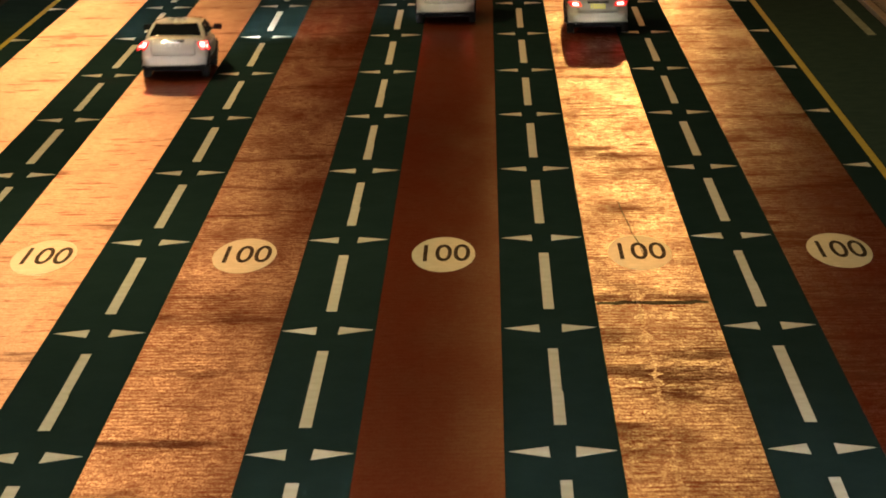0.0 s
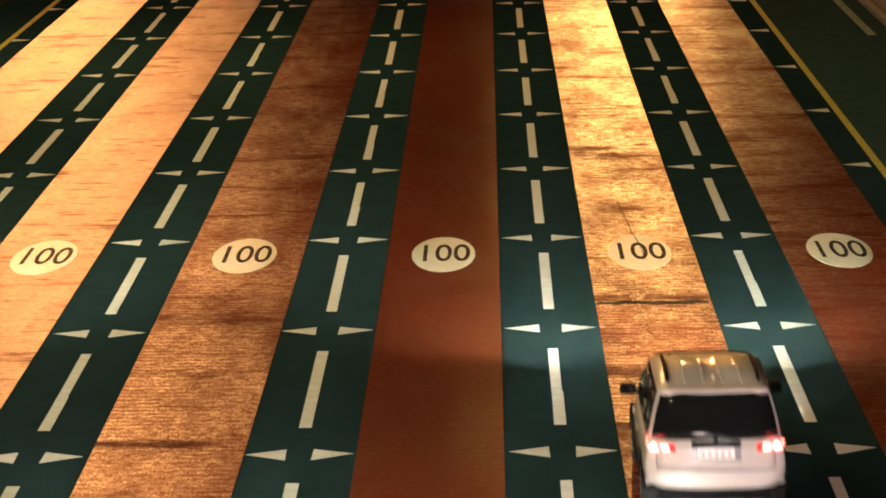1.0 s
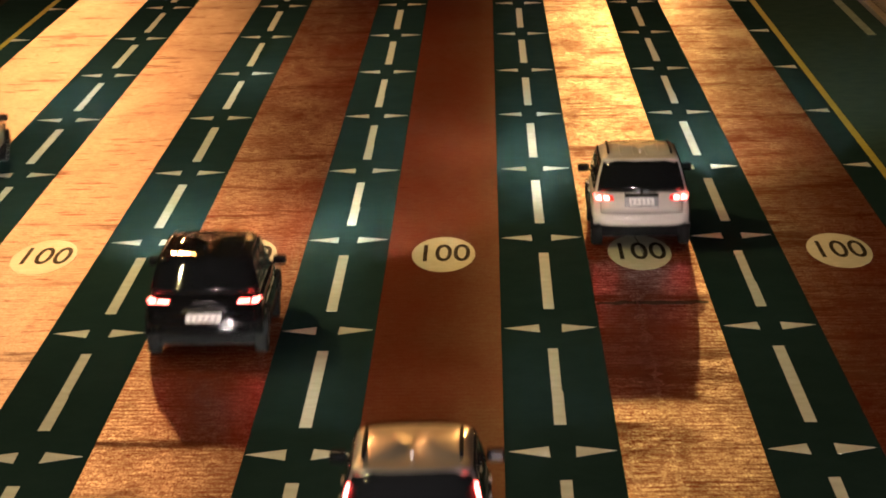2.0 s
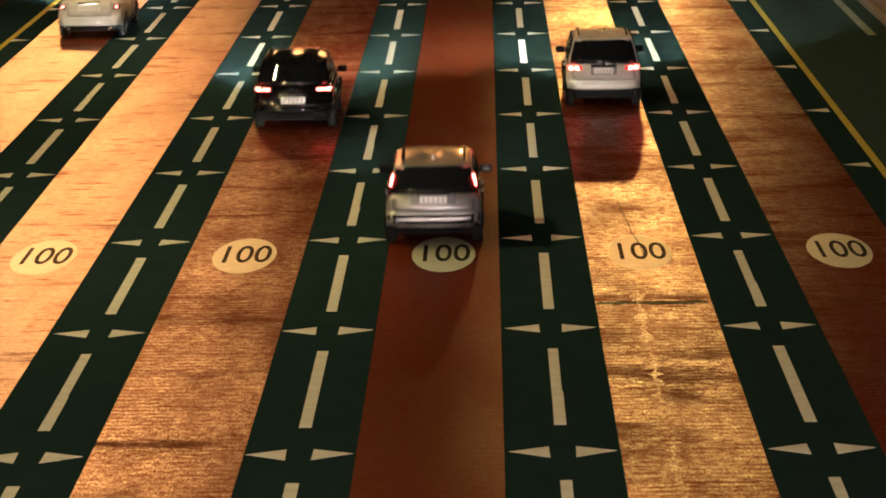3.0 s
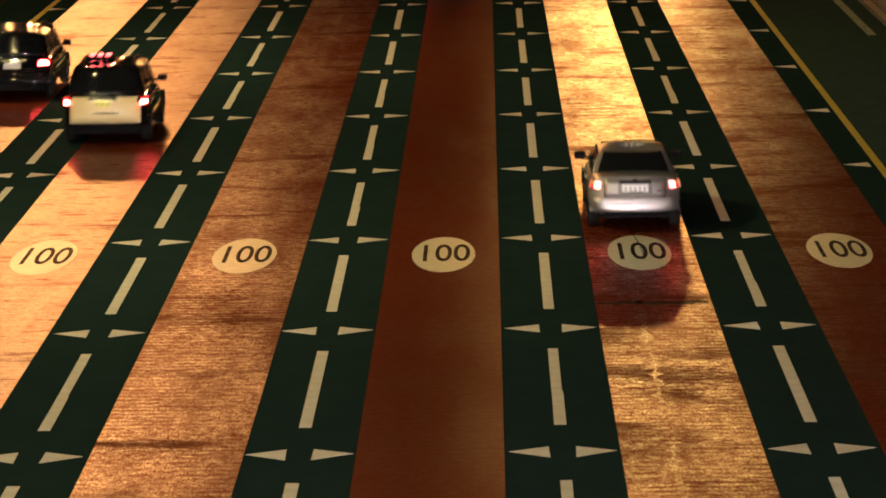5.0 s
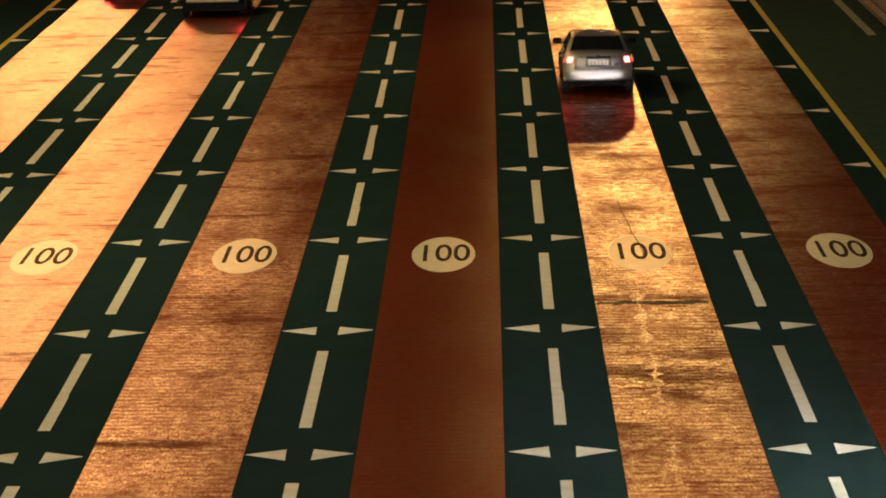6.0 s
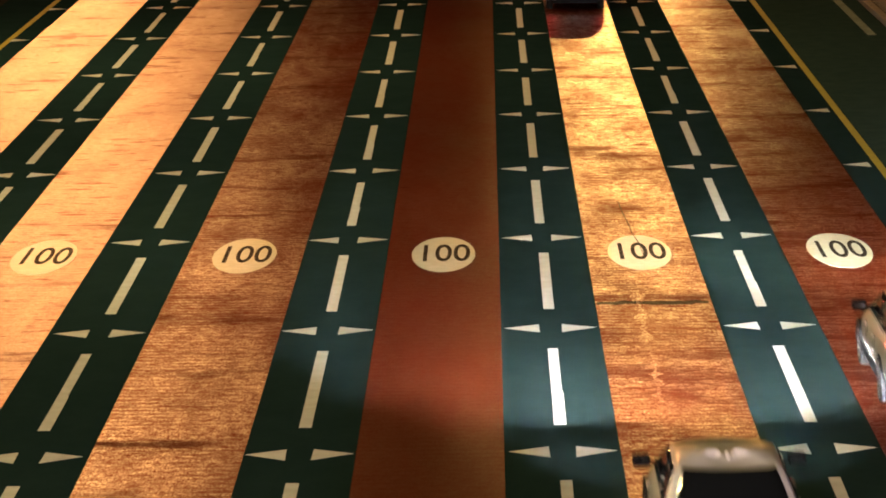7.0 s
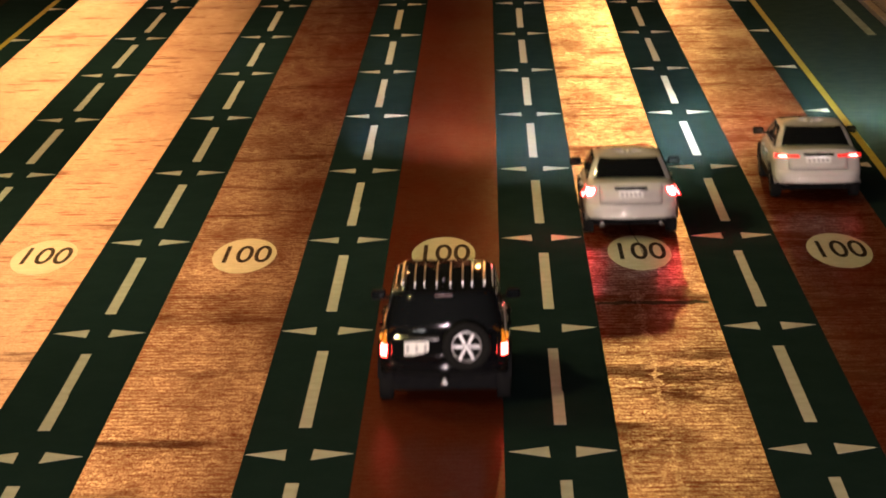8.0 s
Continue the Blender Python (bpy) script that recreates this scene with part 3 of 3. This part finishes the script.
        sp = part("spare_wheel", loft(ring(((0.0, sr), (-0.16, sr), (-0.2, sr * 0.93), (-0.205, sr * 0.64), (-0.12, sr * 0.6)))), M["tyre"], base, "spare wheel on the tailgate", smooth=True)
        part("spare_rim", loft(ring(((-0.19, sr * 0.64), (-0.212, sr * 0.62), (-0.212, sr * 0.565), (-0.15, sr * 0.55))), cap=False), M["rim"], sp, smooth=True)
        for k in range(6):
            bm = box(-0.026, 0.026, -0.20, -0.15, 0.03, sr * 0.57, 0.01, 1)
            bm.transform(Matrix.Translation((sx, y, sz)) @ pose(0, 0, 0, 0, 60 * k + 30, 0))
            part("spoke", bm, M["rim"], sp)
        part("hub_cap", loft(ring(((-0.14, 0.055), (-0.205, 0.05), (-0.213, 0.03)), 20)), M["rim"], sp)
    if s.get("hitch"):
        part("tow_hitch", box(-0.06, 0.06, -0.16, 0.1, 0.42, 0.5, 0.015), M["chrome"], base)
        part("hitch_ball", box(-0.03, 0.03, -0.2, -0.14, 0.45, 0.56, 0.02), M["chrome"], base)
    for xx in s.get("exhausts", (0.5,)):
        bm = bmesh.new()
        bmesh.ops.create_cone(bm, cap_ends=True, segments=16, radius1=0.04, radius2=0.04, depth=0.2, matrix=pose(xx, 0.06, s["zb"] - 0.01, 90))
        part("exhaust_pipe", bm, M["chrome" if len(s.get("exhausts", ())) > 1 else "trim"], base)
    if s.get("beacon"):
        ym = (r0 + f0) / 2 - 0.2
        bar = part("light_bar", box(-0.5, 0.1, ym - 0.12, ym + 0.12, z1 + 0.03, z1 + 0.12, 0.03), M["trim"], base, "roof light bar lit red")
        for xx in (-0.38, -0.2, -0.02):
            part("beacon", box(xx - 0.06, xx + 0.06, ym - 0.125, ym + 0.125, z1 + 0.08, z1 + 0.135, 0.025), M["beacon"], bar)
    return base


def sedan(**k):
    L = k.pop("L", 4.75)
    d = k.pop("deck", 1.06)
    s = dict(L=L, W=1.80, zb=0.34, bumper_top=0.66, gate=(0.64, 0.69, d - 0.04), wheel=0.325, axles=(1.02, L - 0.93), category="car",
             stations=((0.03, 0.78, 0.12, 0.60), (0.0, 0.80, 0.08, 0.66), (0.035, 0.87, 0.04, 0.73), (0.05, 0.90, 0.02, 0.76), (0.09, 0.93, 0.0, d - 0.14), (0.12, 0.945, 0.0, d - 0.02),
                       (0.16, 0.95, 0.0, d), (0.55, 0.985, -0.02, d + 0.02), (1.1, 1.0, -0.03, d - 0.02), (2.0, 1.0, -0.03, 0.97), (3.2, 1.0, -0.03, 0.97),
                       (3.75, 0.985, -0.03, 0.93), (L - 0.45, 0.95, -0.02, 0.80), (L - 0.12, 0.86, 0.0, 0.70), (L, 0.74, 0.05, 0.58)),
             cabin=dict(rear0=0.62, rear1=1.42, front0=3.62, front1=2.72, w0=0.80, w1=0.60, z0=d - 0.09, z1=1.43, bow=0.11),
             plate=(0, 0.80, 0.50, 0.12), lamps=(), glass=(0.88, 0.16, 0.9))
    s.update(k)
    return s


def suv(**k):
    L = k.pop("L", 4.7)
    bz = k.pop("belt", 1.08)
    top = k.pop("top", 1.76)
    s = dict(L=L, W=1.84, zb=0.43, bumper_top=0.70, gate=(0.80, 0.73, bz - 0.02), wheel=0.37, axles=(0.98, L - 0.93), category="suv",
             stations=((0.05, 0.80, 0.10, 0.66), (0.0, 0.83, 0.06, 0.70), (0.01, 0.88, 0.03, 0.75), (0.06, 0.93, 0.0, 0.80), (0.09, 0.95, 0.0, bz - 0.10), (0.12, 0.965, 0.0, bz - 0.01), (0.18, 0.97, 0.0, bz + 0.005),
                       (0.6, 1.0, -0.04, bz), (1.4, 1.0, -0.05, bz), (3.2, 1.0, -0.05, bz - 0.02), (3.6, 0.985, -0.04, 1.04),
                       (L - 0.4, 0.95, -0.03, 0.95), (L - 0.1, 0.87, 0.0, 0.84), (L, 0.76, 0.05, 0.7)),
             cabin=dict(rear0=0.25, rear1=0.50, front0=3.62, front1=2.75, w0=0.855, w1=0.68, z0=bz - 0.04, z1=top, bow=0.11),
             plate=(0, 0.88, 0.42, 0.14), lamps=(), glass=(0.95, 0.07, 0.86), side_glass=((0.06, 0.24), (0.27, 0.56), (0.59, 0.9)),
             spoiler=True, wiper=True)
    s.update(k)
    return s


CORE = ("tail_dim", (0.1, 0.9, 0.2, 0.85, "tail_hot"))
FLEET = {
    "white_suv": suv(name="white_suv", label="white large suv with roof rails and lit tail lamps", ribs=(-0.36, -0.12, 0.12, 0.36), paint="white_car", rails="trim", L=4.7, W=1.84, top=1.75,
                     lamps=((0.96, 0.56, 0.94, 1.06, -0.03, ("tail_clear", (0.06, 0.36, 0.15, 0.8, "tail_core"), (0.5, 0.75, 0.2, 0.75, "tail_core"), (0.76, 0.97, 0.1, 0.9, "tail_dim"))),), zb=0.46, trim_and_shade=0.03,
                     plate=(0, 0.93, 0.46, 0.13), plate_recess=(-0.34, 0.34, 0.84, 1.03), recess_paint="recess", badges=((0.0, 1.10, 0.03, 0.03, "chrome"),)),
    "black_suv": suv(name="black_suv", label="glossy black suv with ribbed roof and wide tail lamps", paint="black_car", rails="black_car", L=5.0, W=1.92, top=1.72, belt=1.06,
                     ribs=(-0.45, -0.22, 0.0, 0.22, 0.45), rib_height=0.03,
                     lamps=((0.95, 0.54, 0.945, 1.015, 0.0, ("brake_dark", (0.04, 0.4, 0.12, 0.9, "tail_core"), (0.48, 0.95, 0.25, 0.8, "tail_core"))),), plate=(0, 0.74, 0.54, 0.13),
                     seam_lines=((-0.8, 0.8, 0.60, 0.615),), badges=((-0.55, 0.5, 0.2, 0.015, "chrome"), (0.0, 0.97, 0.2, 0.014, "chrome"))),
    "silver_crossover": suv(beam="head_soft", name="silver_crossover", label="silver compact crossover with tall pillar tail lamps", paint="silver_car", rails="trim", L=4.5, W=1.84, top=1.61, belt=1.02, zb=0.40, wheel=0.345,
                     plate=(0, 0.93, 0.50, 0.13), plate_recess=(-0.46, 0.46, 0.85, 1.02), recess_paint="recess", lower="silver_car",
                     # black band raised up the bumper to stand for the shade low down
                     trim_and_shade=0.26, lamps=((0.86, 0.77, 1.0, 1.37, 0.09, ("brake_dark", (0.2, 0.8, 0.4, 0.93, "tail_core"))),), seam_lines=((-0.9, 0.9, 0.66, 0.70),)),
    "silver_sedan": sedan(beam="head_low", name="silver_sedan", label="grey-silver sedan with round lit tail lamps", paint="silver_car", L=4.8,
                     lamps=((0.95, 0.68, 0.83, 0.98, 0.03, ("tail_clear", (0.42, 0.85, 0.15, 0.85, "tail_core"), (0.08, 0.36, 0.5, 0.9, "amber"), (0.08, 0.36, 0.1, 0.45, "tail_dim"))),), plate=(0, 0.84, 0.50, 0.15),
                     plate_recess=(-0.36, 0.36, 0.74, 0.95), recess_paint="recess", badges=((0.0, 1.0, 0.04, 0.025, "chrome"), (0.5, 0.80, 0.06, 0.012, "chrome"))),
    "white_coupe_sedan": sedan(beam="head_violet", name="white_saloon", label="white saloon car braking with bright tail lamps", paint="white_car", L=4.7, exhausts=(-0.55, 0.55),
                     lamps=((0.96, 0.70, 0.82, 0.97, 0.10, ("tail_dim", (0.12, 0.85, 0.15, 0.88, "tail_hot"))),), plate=(0, 0.86, 0.46, 0.11), badges=((0.0, 0.98, 0.05, 0.025, "chrome"),)),
    "white_wide_sedan": sedan(beam="head_mid", name="white_sedan", label="white sedan with wide red tail lamp strips", paint="white_car", L=4.8,
                     lamps=((0.96, 0.42, 0.90, 0.98, 0.0, ("tail_dim", (0.04, 0.5, 0.35, 0.75, "tail_core"), (0.02, 0.98, 0.04, 0.22, "tail_clear"))),), plate=(0, 0.87, 0.50, 0.11), badges=((0.0, 1.0, 0.05, 0.02, "chrome"), (-0.66, 0.52, 0.12, 0.01, "trim"), (0.66, 0.52, 0.12, 0.01, "trim"))),
    "black_offroader": suv(beam="head_low", name="black_offroader", label="black boxy off-road suv with spare wheel on tailgate", paint="black_car", L=4.75, W=1.96, top=1.82, belt=1.14, zb=0.52, wheel=0.40,
                     # silver on the ribs paints the highlights along the black roof
                     ribs=(-0.42, -0.28, -0.1, 0.1, 0.28, 0.42), rib_height=0.03, rib_glint_paint="silver_car", rails="silver_car", spare=(0.33, 0.98, 0.36), hitch=True, wiper=False,
                     lamps=((0.96, 0.84, 0.80, 0.98, 0.0, ("tail_dim", (0.1, 0.9, 0.08, 0.92, "tail_core"))), (0.96, 0.86, 0.99, 1.12, 0.0, ("amber",))), plate=(-0.40, 0.93, 0.36, 0.20),
                     cabin=dict(rear0=0.20, rear1=0.36, front0=3.55, front1=2.85, w0=0.86, w1=0.70, z0=1.10, z1=1.82, bow=0.06)),
    "white_hatch": sedan(beam="head_mid", name="white_sedan", label="white sedan seen leaving with clear tail lamps", paint="white_car", L=4.6, W=1.76, deck=1.1,
                     lamps=((0.97, 0.70, 0.80, 1.00, 0.14, ("tail_dim", (0.1, 0.75, 0.35, 0.95, "tail_core"))),), plate=(0, 0.94, 0.40, 0.09)),
    "taxi_mid": sedan(beam="head_low", name="silver_taxi", label="beige-silver taxi sedan with yellow number plate", paint="taxi_car", L=4.8,
                     lamps=((0.96, 0.56, 0.86, 0.98, -0.06, ("tail_dim", (0.3, 0.8, 0.3, 0.8, "tail_core"))),), plate=(0, 0.86, 0.40, 0.13), plate_paint="plate_yellow"),
    "taxi_right": sedan(beam="head_low", name="silver_taxi", label="beige-silver taxi sedan with yellow plate and red lamps", paint="taxi_car", L=4.8,
                     lamps=((0.96, 0.56, 0.86, 0.98, -0.06, ("tail_dim", (0.3, 0.8, 0.3, 0.8, "tail_core"))),), plate=(0, 0.86, 0.42, 0.13), plate_paint="plate_yellow"),
    "white_limousine": sedan(name="white_limousine", label="large white luxury sedan with square tail lamps", paint="white_car", L=5.3, W=1.95, deck=1.12,
                     lamps=((0.90, 0.70, 0.86, 1.02, 0.0, ("trim", (0.15, 0.85, 0.12, 0.9, "tail_clear"), (0.35, 0.6, 0.35, 0.6, "tail_core"))),), plate=(0, 0.92, 0.62, 0.16), exhausts=(-0.6, 0.6)),
    "patrol_suv": suv(beam="head_low", name="patrol_suv", label="black and cream patrol suv with lit roof beacons", paint="black_car", rails="trim", L=4.9, W=1.95, top=1.82, belt=1.14, tailgate_paint="cream_car", gate=(0.82, 0.52, 1.11), bumper_top=0.50, 
                     lamps=((0.97, 0.82, 0.92, 1.10, 0.0, ("tail_dim", (0.05, 0.95, 0.1, 0.6, "tail_hot"))),), plate=(-0.05, 0.96, 0.34, 0.12), plate_paint="plate_yellow", beacon=True),
    "dark_car": suv(beam="head_low", name="dark_suv", label="dark suv driving in the lane beside the median", paint="black_car", rails="trim", L=4.8, W=1.9, top=1.78,
                     lamps=((0.96, 0.66, 0.86, 1.02, 0.0, CORE),)),
}
# rows of seconds and the place of the rear bumper, x and y in metres
PATHS = {
    "white_suv": ((0, 1.85, -25.18), (0.9, 1.845, -6.53), (1.5, 1.825, 5.98), (3.5, 1.81, 47.37), (8, 1.75, 140.72)),
    "black_suv": ((0, -5.45, -50.38), (1.7, -5.45, -1.85), (2.8, -5.485, 28.12), (3.5, -5.497, 47.62), (8, -5.5, 173.62)),
    "silver_crossover": ((0, -1.85, -58.00), (2.8, -1.99, 11.90), (3.5, -2.08, 29.45), (4.4, -2.17, 52.15), (8, -2.4, 142.60)),
    "silver_sedan": ((0, 1.9, -85.25), (3.8, 1.845, -6.40), (4.5, 1.81, 8.14), (6.5, 1.75, 50.15), (8, 1.7, 81.75)),
    "white_coupe_sedan": ((0, 1.95, -186.15), (7.1, 1.815, -5.88), (7.5, 1.75, 4.47), (8, 1.68, 17.75)),
    "white_wide_sedan": ((0, 5.6, -132.50), (7.1, 5.58, 3.9), (7.5, 5.57, 11.9), (8, 5.57, 21.9)),
    "black_offroader": ((0, -2, -157.20), (7.6, -1.72, -5.40), (8, -1.66, 2.65)),
    "white_hatch": ((0, -9.17, 43.98), (0.4, -9.12, 55.63), (8, -8.9, 274.73)),
    "taxi_mid": ((0.0, -2.22, 57.0), (8.0, -2.0, 257.0)),
    "taxi_right": ((0.0, 2.2, 53.6), (8.0, 1.9, 277.0)),
    "white_limousine": ((0, -12.55, -33.70), (2.8, -12.51, 48.60), (3, -12.5, 54.48), (8, -12.2, 200.80)),
    "patrol_suv": ((0.0, -9.75, -119.6), (4.3, -9.73, 10.72), (4.7, -9.71, 22.83), (5.8, -9.4, 54.3), (8.0, -9.2, 117.0)),
    "dark_car": ((0.0, -12.9, -96.0), (4.7, -12.9, 32.0), (5.8, -12.65, 62.0), (8.0, -12.6, 122.0)),
}
CARS = {k: vehicle(s) for k, s in FLEET.items()}

shoulder(ROAD)
markings(ROAD)
speed_discs(ROAD)
lane_scars(ROAD)
roadside()



def motions():
    for key, rows in PATHS.items():
        car = CARS[key]
        walk(car, [(t, pose(x, y, 0.005)) for t, x, y in rows])
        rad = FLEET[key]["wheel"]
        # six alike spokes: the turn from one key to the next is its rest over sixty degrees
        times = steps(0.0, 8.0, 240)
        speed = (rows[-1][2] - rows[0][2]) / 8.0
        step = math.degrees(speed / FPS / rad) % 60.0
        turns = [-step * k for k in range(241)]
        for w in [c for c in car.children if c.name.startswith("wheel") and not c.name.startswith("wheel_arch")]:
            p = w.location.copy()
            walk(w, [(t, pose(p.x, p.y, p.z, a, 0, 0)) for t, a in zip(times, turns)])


motions()
